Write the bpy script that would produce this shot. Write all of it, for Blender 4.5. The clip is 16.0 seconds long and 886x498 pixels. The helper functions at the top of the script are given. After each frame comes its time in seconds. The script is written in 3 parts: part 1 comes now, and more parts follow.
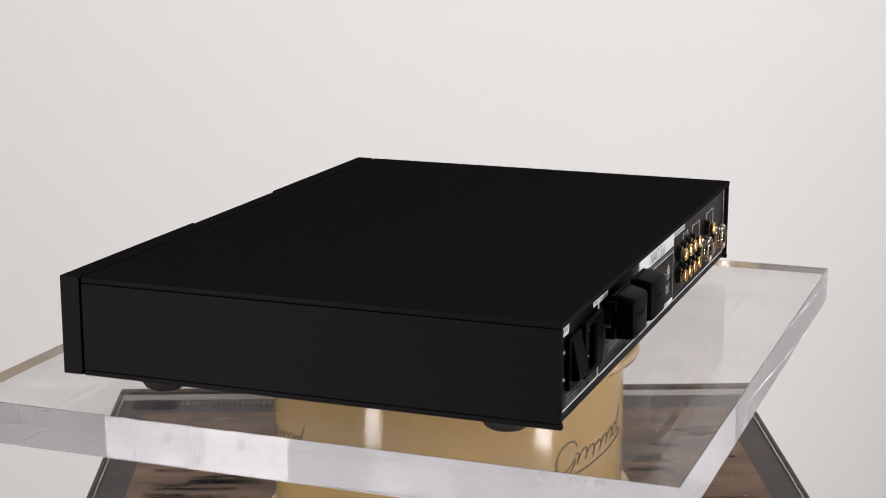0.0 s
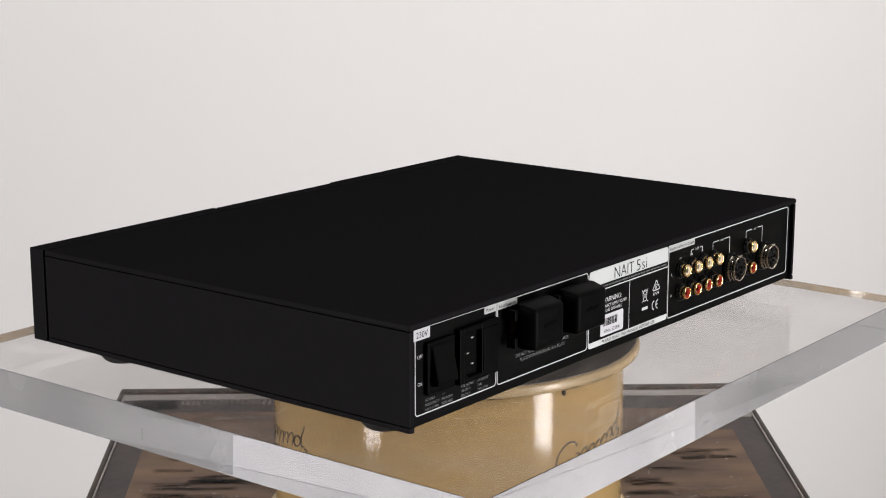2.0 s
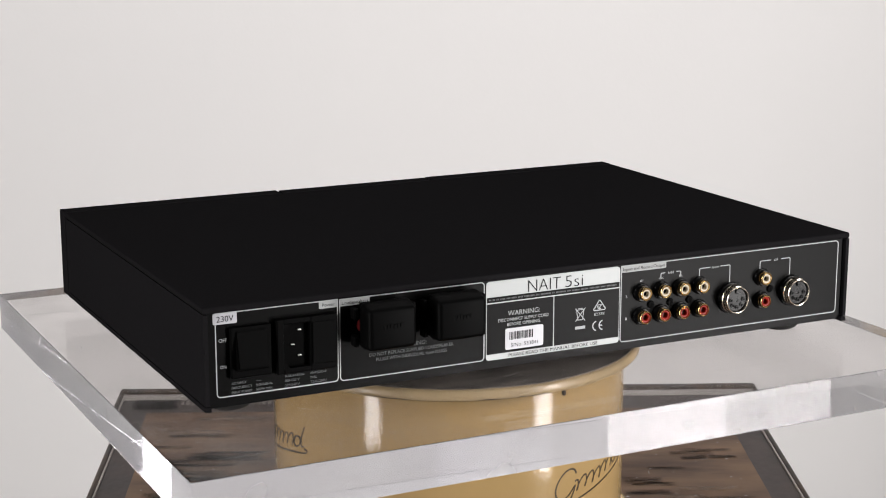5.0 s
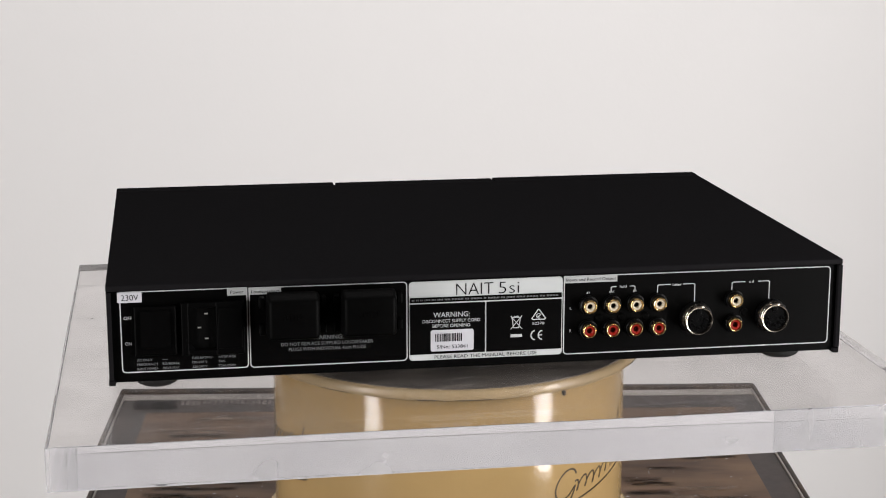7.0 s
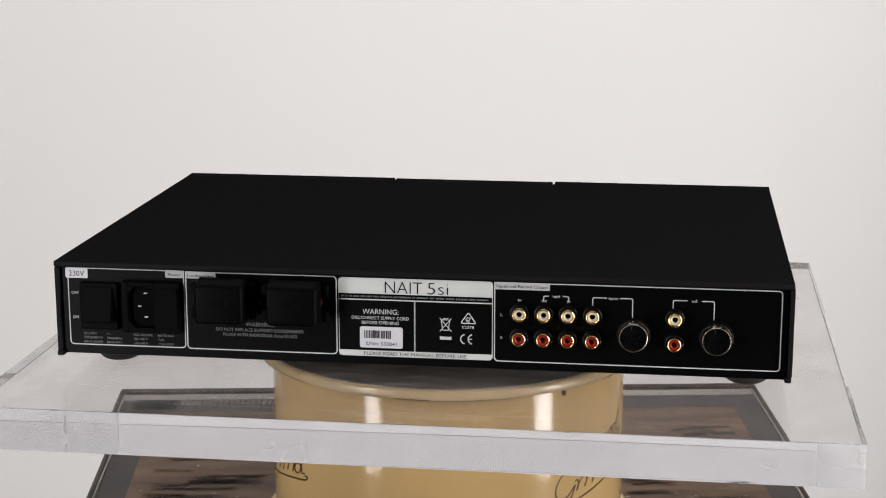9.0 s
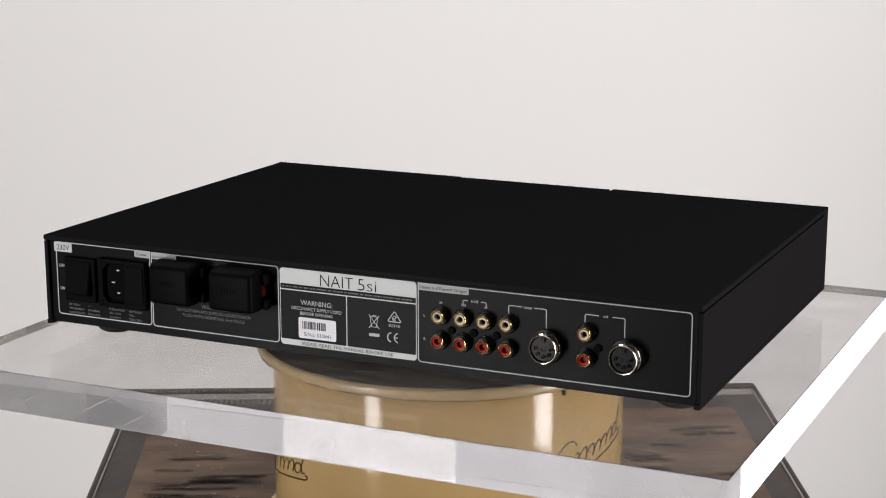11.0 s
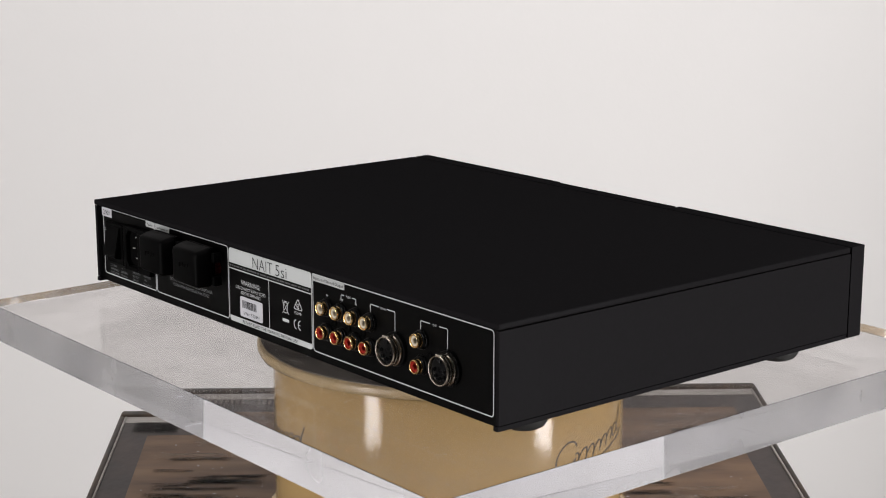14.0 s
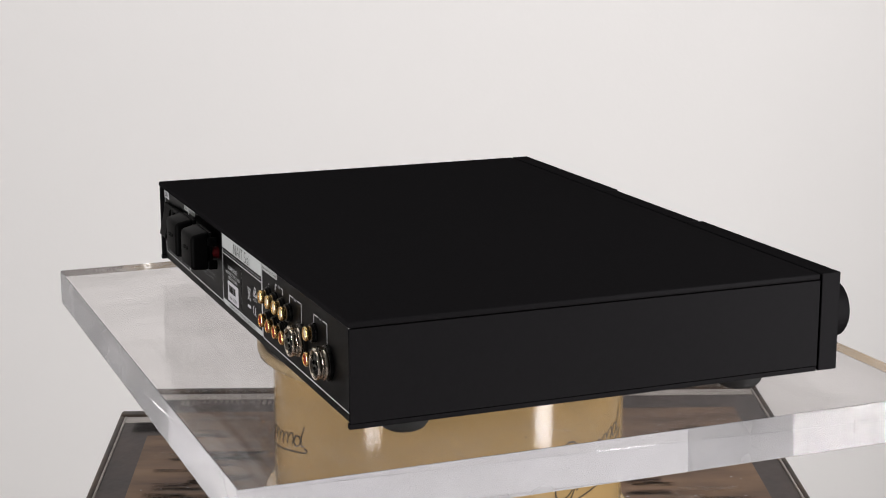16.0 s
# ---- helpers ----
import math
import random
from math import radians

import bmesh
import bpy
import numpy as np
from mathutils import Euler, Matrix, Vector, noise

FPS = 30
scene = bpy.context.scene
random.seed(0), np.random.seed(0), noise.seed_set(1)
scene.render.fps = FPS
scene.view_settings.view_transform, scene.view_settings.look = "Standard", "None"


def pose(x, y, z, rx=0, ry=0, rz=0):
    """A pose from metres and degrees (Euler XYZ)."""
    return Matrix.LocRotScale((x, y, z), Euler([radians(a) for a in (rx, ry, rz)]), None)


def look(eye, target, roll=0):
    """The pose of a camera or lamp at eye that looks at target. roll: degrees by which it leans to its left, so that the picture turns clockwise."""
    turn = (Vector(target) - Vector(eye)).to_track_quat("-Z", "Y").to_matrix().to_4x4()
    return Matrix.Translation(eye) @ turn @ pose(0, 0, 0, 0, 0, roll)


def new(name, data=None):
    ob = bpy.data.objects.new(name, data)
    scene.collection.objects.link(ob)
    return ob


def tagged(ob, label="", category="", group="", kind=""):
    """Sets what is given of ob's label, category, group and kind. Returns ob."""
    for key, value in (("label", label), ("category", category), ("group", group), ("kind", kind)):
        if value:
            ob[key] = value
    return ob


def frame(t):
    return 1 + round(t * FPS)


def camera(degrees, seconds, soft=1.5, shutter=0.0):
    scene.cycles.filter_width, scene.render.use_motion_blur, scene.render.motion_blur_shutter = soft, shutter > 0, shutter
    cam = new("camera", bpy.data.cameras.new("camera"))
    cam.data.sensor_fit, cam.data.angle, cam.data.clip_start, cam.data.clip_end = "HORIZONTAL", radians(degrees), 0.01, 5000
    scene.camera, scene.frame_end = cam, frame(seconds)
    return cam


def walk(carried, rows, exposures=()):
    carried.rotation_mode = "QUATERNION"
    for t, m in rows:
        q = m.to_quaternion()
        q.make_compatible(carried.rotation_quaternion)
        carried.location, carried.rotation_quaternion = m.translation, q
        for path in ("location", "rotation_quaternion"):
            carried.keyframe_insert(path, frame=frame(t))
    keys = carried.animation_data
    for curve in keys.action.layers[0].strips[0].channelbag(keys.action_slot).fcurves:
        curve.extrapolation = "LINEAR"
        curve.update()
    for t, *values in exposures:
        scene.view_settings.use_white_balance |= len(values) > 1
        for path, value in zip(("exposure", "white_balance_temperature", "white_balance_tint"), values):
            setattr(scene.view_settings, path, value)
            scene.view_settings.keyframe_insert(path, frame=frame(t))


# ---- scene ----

# Camera: fixed on a tripod, a little above the turntable
Z0 = 0.75  # height of the clear plate's upper face above the floor
cam = camera(28.88, 16.0, soft=1.05)
EYE = pose(0.0, -1.1084, Z0 + 0.3005, 90 - 12.644, -0.009, 0.192)
walk(cam, [(0.0, EYE), (16.0, EYE)])

# ---- light: a white studio with two tall strip softboxes beside the camera, and two added fills ----
world = bpy.data.worlds.new("world")
world.use_nodes = True
world.node_tree.nodes["Background"].inputs[0].default_value = (1.0, 0.98, 0.96, 1)
world.node_tree.nodes["Background"].inputs[1].default_value = 0.1
scene.world = world
scene.view_settings.exposure = 0.085
scene.cycles.max_bounces, scene.cycles.glossy_bounces, scene.cycles.transmission_bounces = 24, 16, 24


def softbox(name, eye, target, width, height, watts, colour):
    data = bpy.data.lights.new(name, "AREA")
    data.shape, data.size, data.size_y = "RECTANGLE", width, height
    data.energy, data.color = watts, colour
    ob = new(name, data)
    ob.matrix_world = look(eye, target)
    return ob


LAMP = (1.0, 0.972, 0.962)
softbox("strip_light", (-1.05, -1.00, 0.92), (0, 0.1, 0.92), 0.23, 1.7, 20.8, LAMP)
softbox("strip_light", (1.26, -0.73, 0.90), (0, 0.1, 0.90), 0.29, 1.7, 34.5, LAMP)
# Added fills with no known source: one evens the wall, one lifts the top
softbox("backdrop_fill", (0, 0.45, 2.25), (0, 1.45, 1.45), 2.6, 0.35, 9, LAMP)
softbox("overhead_fill", (0, 0.2, 2.75), (0, 0.2001, 0), 1.8, 1.2, 7, LAMP)


# ---- materials ----
def material(name, colour, rough=0.5, metal=0.0, specular=0.5, coat=0.0):
    m = bpy.data.materials.new(name)
    m.use_nodes = True
    p = m.node_tree.nodes["Principled BSDF"]
    p.inputs["Base Color"].default_value = (*colour, 1)
    p.inputs["Roughness"].default_value = rough
    p.inputs["Metallic"].default_value = metal
    p.inputs["Specular IOR Level"].default_value = specular
    p.inputs["Coat Weight"].default_value = coat
    return m


def grain(m, scale, amount, second, rough_amount=0.0, bump=0.0, bump_scale=None, stretch=(1, 1, 1), detail=4, bump_detail=3):
    """Mixes the base colour towards a second one by noise, and adds a varied gloss and fine relief."""
    t = m.node_tree
    p = t.nodes["Principled BSDF"]
    co = t.nodes.new("ShaderNodeTexCoord")
    mp = t.nodes.new("ShaderNodeMapping")
    mp.inputs["Scale"].default_value = stretch
    t.links.new(co.outputs["Object"], mp.inputs[0])
    n = t.nodes.new("ShaderNodeTexNoise")
    n.inputs["Scale"].default_value, n.inputs["Detail"].default_value = scale, detail
    t.links.new(mp.outputs[0], n.inputs[0])
    mix = t.nodes.new("ShaderNodeMix")
    mix.data_type = "RGBA"
    mix.inputs[6].default_value = p.inputs["Base Color"].default_value
    mix.inputs[7].default_value = (*second, 1)
    r = t.nodes.new("ShaderNodeMapRange")
    r.inputs[1].default_value, r.inputs[2].default_value = 0.35, 0.7
    r.inputs[4].default_value = amount
    t.links.new(n.outputs[0], r.inputs[0])
    t.links.new(r.outputs[0], mix.inputs[0])
    t.links.new(mix.outputs[2], p.inputs["Base Color"])
    if rough_amount:
        base = p.inputs["Roughness"].default_value
        g = t.nodes.new("ShaderNodeMapRange")
        g.inputs[3].default_value, g.inputs[4].default_value = base - rough_amount / 2, base + rough_amount / 2
        t.links.new(n.outputs[0], g.inputs[0])
        t.links.new(g.outputs[0], p.inputs["Roughness"])
    if bump:
        n2 = t.nodes.new("ShaderNodeTexNoise")
        n2.inputs["Scale"].default_value, n2.inputs["Detail"].default_value = bump_scale or scale * 3, bump_detail
        t.links.new(mp.outputs[0], n2.inputs[0])
        b = t.nodes.new("ShaderNodeBump")
        b.inputs["Strength"].default_value, b.inputs["Distance"].default_value = 1.0, bump
        t.links.new(n2.outputs[0], b.inputs["Height"])
        t.links.new(b.outputs[0], p.inputs["Normal"])
    return m


def matte_black(name, colour, gloss, rough):
    """Bead-blasted, anodised metal: a dark body with a weak, wide sheen."""
    m = material(name, colour, 0.9, 0, 0.0)
    t = m.node_tree
    p = t.nodes["Principled BSDF"]
    co = t.nodes.new("ShaderNodeTexCoord")
    n = t.nodes.new("ShaderNodeTexNoise")
    n.inputs["Scale"].default_value, n.inputs["Detail"].default_value = 2500, 2
    t.links.new(co.outputs["Object"], n.inputs[0])
    n2 = t.nodes.new("ShaderNodeTexNoise")
    n2.inputs["Scale"].default_value = 14
    t.links.new(co.outputs["Object"], n2.inputs[0])
    bu = t.nodes.new("ShaderNodeBump")
    bu.inputs["Strength"].default_value, bu.inputs["Distance"].default_value = 0.6, 0.00006
    t.links.new(n.outputs[0], bu.inputs["Height"])
    gl = t.nodes.new("ShaderNodeBsdfGlossy")
    gl.inputs["Color"].default_value = (0.9, 0.9, 0.95, 1)
    r = t.nodes.new("ShaderNodeMapRange")
    r.inputs[3].default_value, r.inputs[4].default_value = rough - 0.06, rough + 0.06
    t.links.new(n2.outputs[0], r.inputs[0])
    t.links.new(r.outputs[0], gl.inputs["Roughness"])
    mix = t.nodes.new("ShaderNodeMixShader")
    mix.inputs[0].default_value = gloss
    t.links.new(bu.outputs[0], p.inputs["Normal"])
    t.links.new(bu.outputs[0], gl.inputs["Normal"])
    t.links.new(p.outputs[0], mix.inputs[1])
    t.links.new(gl.outputs[0], mix.inputs[2])
    t.links.new(mix.outputs[0], t.nodes["Material Output"].inputs[0])
    return m


WALL = grain(material("white_wall_paint", (0.80, 0.788, 0.782), 0.85, 0, 0.2), 1.3, 0.5, (0.78, 0.768, 0.765), bump=0.0001, bump_scale=160)
DIM = grain(material("unseen_room_grey", (0.10, 0.098, 0.096), 0.85, 0, 0.2), 2, 0.5, (0.085, 0.083, 0.081))
SIDE = grain(material("pale_bounce_wall", (0.66, 0.648, 0.64), 0.85, 0, 0.2), 2, 0.5, (0.62, 0.608, 0.60))
FLOOR = grain(material("grey_floor", (0.26, 0.252, 0.245), 0.6), 4, 0.6, (0.22, 0.213, 0.207))
CASE = grain(matte_black("anodised_black", (0.0077, 0.0073, 0.0079), 0.0014, 0.42), 420, 1.0, (0.0087, 0.0083, 0.0090), detail=6)
PANEL = grain(material("satin_black_panel_paint", (0.0005, 0.0005, 0.0005), 0.40, 0, 0.072), 500, 0.6, (0.0006, 0.0006, 0.0006), 0.06, bump=0.00001, bump_scale=1800)
PLASTIC = grain(material("black_plastic", (0.0010, 0.0010, 0.0010), 0.48, 0, 0.03), 300, 0.5, (0.0015, 0.0015, 0.0016), 0.08, bump=0.00002, bump_scale=1200)
BASE = grain(material("glossy_black_plastic", (0.0016, 0.0016, 0.0017), 0.28, 0, 0.13), 300, 0.5, (0.0024, 0.0024, 0.0026), 0.08)
# Near-black filler for holes, slots and gaps: the shade inside is in the colour
DARK = material("recess_shade_black", (0.0015, 0.0015, 0.0015), 0.7, 0, 0.03)
RUBBER = material("black_rubber", (0.012, 0.012, 0.012), 0.6, 0, 0.25)
GOLD = grain(material("gold_plate", (0.86, 0.61, 0.28), 0.22, 1.0), 200, 0.4, (0.74, 0.49, 0.19), 0.08)
SILVER = grain(material("nickel_plate", (0.80, 0.72, 0.62), 0.22, 1.0), 220, 0.5, (0.64, 0.56, 0.46), 0.12)
TINNED = material("dull_tinned_metal", (0.55, 0.54, 0.52), 0.4, 0.8)
IVORY = grain(material("ivory_insulator", (0.50, 0.44, 0.34), 0.4), 300, 0.5, (0.42, 0.36, 0.27))
RED = grain(material("red_insulator", (0.22, 0.009, 0.004), 0.4, 0, 0.2), 300, 0.5, (0.16, 0.006, 0.003))
# The insulator's red, darkened for the shade inside its bore
RED_BORE = material("shaded_red_bore", (0.06, 0.003, 0.002), 0.6)
RED_DARK = material("red_socket_plastic", (0.045, 0.0015, 0.002), 0.5, 0, 0.2)
PRINT = material("white_print", (0.41, 0.42, 0.43), 0.7, 0, 0.2)
# White print dimmed in its colour: small type, and warnings shaded by the plugs
DIM_PRINT = material("dimmed_print", (0.15, 0.155, 0.16), 0.7, 0, 0.1)
GREY_PRINT = material("grey_print", (0.34, 0.35, 0.35), 0.7, 0, 0.2)
INK = material("black_ink", (0.0008, 0.0008, 0.0008), 0.4, 0, 0.07)
LABEL = grain(material("silver_label", (0.44, 0.456, 0.456), 0.55, 0.12, 0.25), 60, 0.4, (0.40, 0.416, 0.416))
PAPER = material("white_sticker", (0.44, 0.44, 0.47), 0.3, 0, 0.5)
CREAM = grain(material("cream_enamel", (0.372, 0.252, 0.111), 0.10, 0, 0.5), 9, 0.9, (0.300, 0.205, 0.089), 0.04, bump=0.00007, bump_scale=420, stretch=(1, 1, 0.8), bump_detail=1.5)
CREAM_LIP = grain(material("worn_cream_enamel", (0.36, 0.27, 0.15), 0.3), 40, 0.8, (0.26, 0.195, 0.11), 0.2)
LOGO = material("brown_script_paint", (0.040, 0.024, 0.008), 0.4)
SEAM = material("dirty_seam", (0.05, 0.04, 0.03), 0.8, 0, 0.1)
DISC = grain(material("scratched_dark_disc", (0.052, 0.044, 0.038), 0.45, 0, 0.25), 34, 1.0, (0.17, 0.15, 0.13), 0.3, bump=0.0002, bump_scale=120, stretch=(1, 3, 1), detail=10)
SCRATCH = material("pale_scratch", (0.42, 0.42, 0.43), 0.6)
EDGE_MARK = material("dull_scratch", (0.20, 0.20, 0.21), 0.7)
SPECK = material("dark_speck", (0.05, 0.05, 0.05), 0.6)
WOOD = grain(material("brown_stained_wood", (0.180, 0.102, 0.053), 0.5, 0, 0.2), 14, 1.0, (0.078, 0.046, 0.031), 0.25, bump=0.0002, bump_scale=60, stretch=(1.0, 2.6, 2), detail=13)
WOOD_DARK = grain(material("dark_stained_wood", (0.030, 0.022, 0.021), 0.5, 0, 0.2), 15, 1.0, (0.078, 0.059, 0.054), 0.3, bump=0.0003, bump_scale=60, stretch=(3, 1.6, 1), detail=12)


def polished_acrylic(name, weakness=0.42, rough=0.0, inner=0.952):
    """Clear acrylic whose outer reflections are weak, as through a polarising filter; inside it reflects totally."""
    m = bpy.data.materials.new(name)
    m.use_nodes = True
    t = m.node_tree
    t.nodes.remove(t.nodes["Principled BSDF"])
    f = t.nodes.new("ShaderNodeFresnel")
    f.inputs["IOR"].default_value = 1.49
    weak = t.nodes.new("ShaderNodeMath")
    weak.operation, weak.inputs[1].default_value = "MULTIPLY", weakness
    total = t.nodes.new("ShaderNodeMath")
    total.operation, total.inputs[1].default_value = "GREATER_THAN", 0.985
    refr = t.nodes.new("ShaderNodeBsdfRefraction")
    refr.inputs["Color"].default_value = (0.955, 0.944, 0.943, 1)
    refr.inputs["IOR"].default_value, refr.inputs["Roughness"].default_value = 1.49, rough
    shaders = []
    for tint in (0.952, inner):  # outer gloss, total reflection inside
        gloss = t.nodes.new("ShaderNodeBsdfGlossy")
        gloss.inputs["Roughness"].default_value = 0.01
        gloss.inputs["Color"].default_value = (tint, tint * 1.004, tint * 1.016, 1)
        shaders.append((gloss, t.nodes.new("ShaderNodeMixShader")))
    (outer, mix_outer), (within, mix) = shaders
    t.links.new(f.outputs[0], weak.inputs[0])
    t.links.new(f.outputs[0], total.inputs[0])
    t.links.new(weak.outputs[0], mix_outer.inputs[0])
    t.links.new(refr.outputs[0], mix_outer.inputs[1])
    t.links.new(outer.outputs[0], mix_outer.inputs[2])
    t.links.new(total.outputs[0], mix.inputs[0])
    t.links.new(mix_outer.outputs[0], mix.inputs[1])
    t.links.new(within.outputs[0], mix.inputs[2])
    t.links.new(mix.outputs[0], t.nodes["Material Output"].inputs[0])
    return m


ACRYLIC = polished_acrylic("clear_acrylic")


def dust(name):
    """Thin wiped dust and finger smears on the plate."""
    m = bpy.data.materials.new(name)
    m.use_nodes = True
    t = m.node_tree
    t.nodes.remove(t.nodes["Principled BSDF"])
    haze = t.nodes.new("ShaderNodeBsdfDiffuse")
    haze.inputs[0].default_value = (0.47, 0.452, 0.443, 1)
    bare = t.nodes.new("ShaderNodeBsdfTransparent")
    co = t.nodes.new("ShaderNodeTexCoord")
    n = t.nodes.new("ShaderNodeTexNoise")
    n.inputs["Scale"].default_value, n.inputs["Detail"].default_value, n.inputs["Distortion"].default_value = 11, 9, 1.4
    r = t.nodes.new("ShaderNodeMapRange")
    r.inputs[1].default_value, r.inputs[2].default_value = 0.32, 0.70
    r.inputs[3].default_value, r.inputs[4].default_value = 0.05, 0.17
    streak = t.nodes.new("ShaderNodeMapping")
    streak.inputs["Scale"].default_value, streak.inputs["Rotation"].default_value = (6, 160, 1), (0, 0, 0.5)
    n2 = t.nodes.new("ShaderNodeTexNoise")
    n2.inputs["Scale"].default_value, n2.inputs["Detail"].default_value = 1.0, 3
    r2 = t.nodes.new("ShaderNodeMapRange")
    r2.inputs[1].default_value, r2.inputs[2].default_value = 0.60, 0.80
    r2.inputs[3].default_value, r2.inputs[4].default_value = 0.0, 0.10
    both = t.nodes.new("ShaderNodeMath")
    both.operation = "ADD"
    mix = t.nodes.new("ShaderNodeMixShader")
    t.links.new(co.outputs["Object"], n.inputs[0])
    t.links.new(co.outputs["Object"], streak.inputs[0])
    t.links.new(streak.outputs[0], n2.inputs[0])
    t.links.new(n.outputs[0], r.inputs[0])
    t.links.new(n2.outputs[0], r2.inputs[0])
    t.links.new(r.outputs[0], both.inputs[0])
    t.links.new(r2.outputs[0], both.inputs[1])
    t.links.new(both.outputs[0], mix.inputs[0])
    t.links.new(bare.outputs[0], mix.inputs[1])
    t.links.new(haze.outputs[0], mix.inputs[2])
    t.links.new(mix.outputs[0], t.nodes["Material Output"].inputs[0])
    return m


DUST = dust("wiped_dust")


def frosted(name, rough, least, most):
    """The plate's sawn and buffed edges: cloudy acrylic."""
    m = polished_acrylic(name, 0.5, rough, 0.85)
    t = m.node_tree
    body = t.nodes["Material Output"].inputs[0].links[0].from_node
    d = t.nodes.new("ShaderNodeBsdfDiffuse")
    d.inputs[0].default_value = (0.66, 0.65, 0.65, 1)
    tr = t.nodes.new("ShaderNodeBsdfTranslucent")
    tr.inputs[0].default_value = (0.82, 0.81, 0.805, 1)
    half = t.nodes.new("ShaderNodeMixShader")
    mix = t.nodes.new("ShaderNodeMixShader")
    co = t.nodes.new("ShaderNodeTexCoord")
    n = t.nodes.new("ShaderNodeTexNoise")
    n.inputs["Scale"].default_value, n.inputs["Detail"].default_value = 16, 4
    r = t.nodes.new("ShaderNodeMapRange")
    r.inputs[1].default_value, r.inputs[2].default_value = 0.35, 0.70
    r.inputs[3].default_value, r.inputs[4].default_value = least, most
    t.links.new(co.outputs["Object"], n.inputs[0])
    t.links.new(n.outputs[0], r.inputs[0])
    t.links.new(r.outputs[0], mix.inputs[0])
    t.links.new(d.outputs[0], half.inputs[1])
    t.links.new(tr.outputs[0], half.inputs[2])
    t.links.new(body.outputs[0], mix.inputs[1])
    t.links.new(half.outputs[0], mix.inputs[2])
    t.links.new(mix.outputs[0], t.nodes["Material Output"].inputs[0])
    return m


def worn_paint(name, colour, along=3.0, across=1.6, least=0.1, strength=0.92):
    """Thin brushed paint, rubbed away in patches and thinning out towards the rim of each stroke."""
    m = material(name, colour, 0.7, 0, 0.1)
    t = m.node_tree
    co = t.nodes.new("ShaderNodeTexCoord")
    ax = t.nodes.new("ShaderNodeSeparateXYZ")
    t.links.new(co.outputs["Generated"], ax.inputs[0])

    def math_node(kind, a, b):
        n = t.nodes.new("ShaderNodeMath")
        n.operation = kind
        for k, v in enumerate((a, b)):
            if isinstance(v, (int, float)):
                n.inputs[k].default_value = v
            else:
                t.links.new(v, n.inputs[k])
        return n.outputs[0]

    def hump(out, power):
        off = math_node("ABSOLUTE", math_node("SUBTRACT", math_node("MULTIPLY", out, 2.0), 1.0), 0.0)
        return math_node("SUBTRACT", 1.0, math_node("POWER", off, power))
    n = t.nodes.new("ShaderNodeTexNoise")
    n.inputs["Scale"].default_value, n.inputs["Detail"].default_value = 90, 8
    mp = t.nodes.new("ShaderNodeMapping")
    mp.inputs["Scale"].default_value = (0.6, 2.2, 1)
    t.links.new(co.outputs["Object"], mp.inputs[0])
    t.links.new(mp.outputs[0], n.inputs[0])
    r = t.nodes.new("ShaderNodeMapRange")
    r.inputs[1].default_value, r.inputs[2].default_value, r.inputs[3].default_value, r.inputs[4].default_value = 0.36, 0.62, least, 1.0
    t.links.new(n.outputs[0], r.inputs[0])
    cover = math_node("MULTIPLY", math_node("MULTIPLY", hump(ax.outputs[0], along), hump(ax.outputs[1], across)), r.outputs[0])
    bare = t.nodes.new("ShaderNodeBsdfTransparent")
    mix = t.nodes.new("ShaderNodeMixShader")
    t.links.new(math_node("MULTIPLY", cover, strength), mix.inputs[0])
    t.links.new(bare.outputs[0], mix.inputs[1])
    t.links.new(t.nodes["Principled BSDF"].outputs[0], mix.inputs[2])
    t.links.new(mix.outputs[0], t.nodes["Material Output"].inputs[0])
    return m


STENCIL = worn_paint("black_stencil_paint", (0.014, 0.012, 0.012), 5.0, 2.2, 0.15, 0.80)
PATCH = worn_paint("black_corner_tone", (0.008, 0.007, 0.007), 8.0, 5.0, 0.6)
HAZE = worn_paint("pale_scuff", (0.26, 0.20, 0.16), 2.0, 1.4, 0.0)
EDGE = frosted("buffed_acrylic_edge", 0.02, 0.13, 0.32)
TRIM = grain(material("dark_lacquered_edging", (0.022, 0.016, 0.013), 0.45, 0, 0.12), 40, 1.0, (0.09, 0.062, 0.045), 0.25, bump=0.0003, bump_scale=90, detail=8)
TICK = grain(material("pale_tick_tone", (0.26, 0.235, 0.22), 0.7, 0, 0.1), 50, 0.9, (0.10, 0.085, 0.08))
PALE = grain(material("pale_edge_tone", (0.46, 0.43, 0.405), 0.5, 0, 0.3), 30, 0.9, (0.24, 0.215, 0.20), stretch=(0.4, 2, 1), detail=9)


# ---- mesh helpers ----
def link_part(name, bm, mat, parent=None, label="", smooth=False):
    bmesh.ops.recalc_face_normals(bm, faces=bm.faces)
    me = bpy.data.meshes.new(name)
    bm.to_mesh(me)
    bm.free()
    me.materials.append(mat)
    if smooth:
        for p in me.polygons:
            p.use_smooth = True
        me.set_sharp_from_angle(angle=0.6)
    ob = new(name, me)
    if parent:
        ob.parent = parent
    if label:
        tagged(ob, label)
    return ob


part = link_part


def box(x0, x1, y0, y1, z0, z1, bevel=0.0, segments=2):
    bm = bmesh.new()
    bmesh.ops.create_cube(bm, size=1.0)
    for v in bm.verts:
        v.co = Vector((x0 + (v.co.x + 0.5) * (x1 - x0), y0 + (v.co.y + 0.5) * (y1 - y0), z0 + (v.co.z + 0.5) * (z1 - z0)))
    if bevel:
        bmesh.ops.bevel(bm, geom=bm.edges[:], offset=bevel, segments=segments, profile=0.5, affect="EDGES")
    return bm


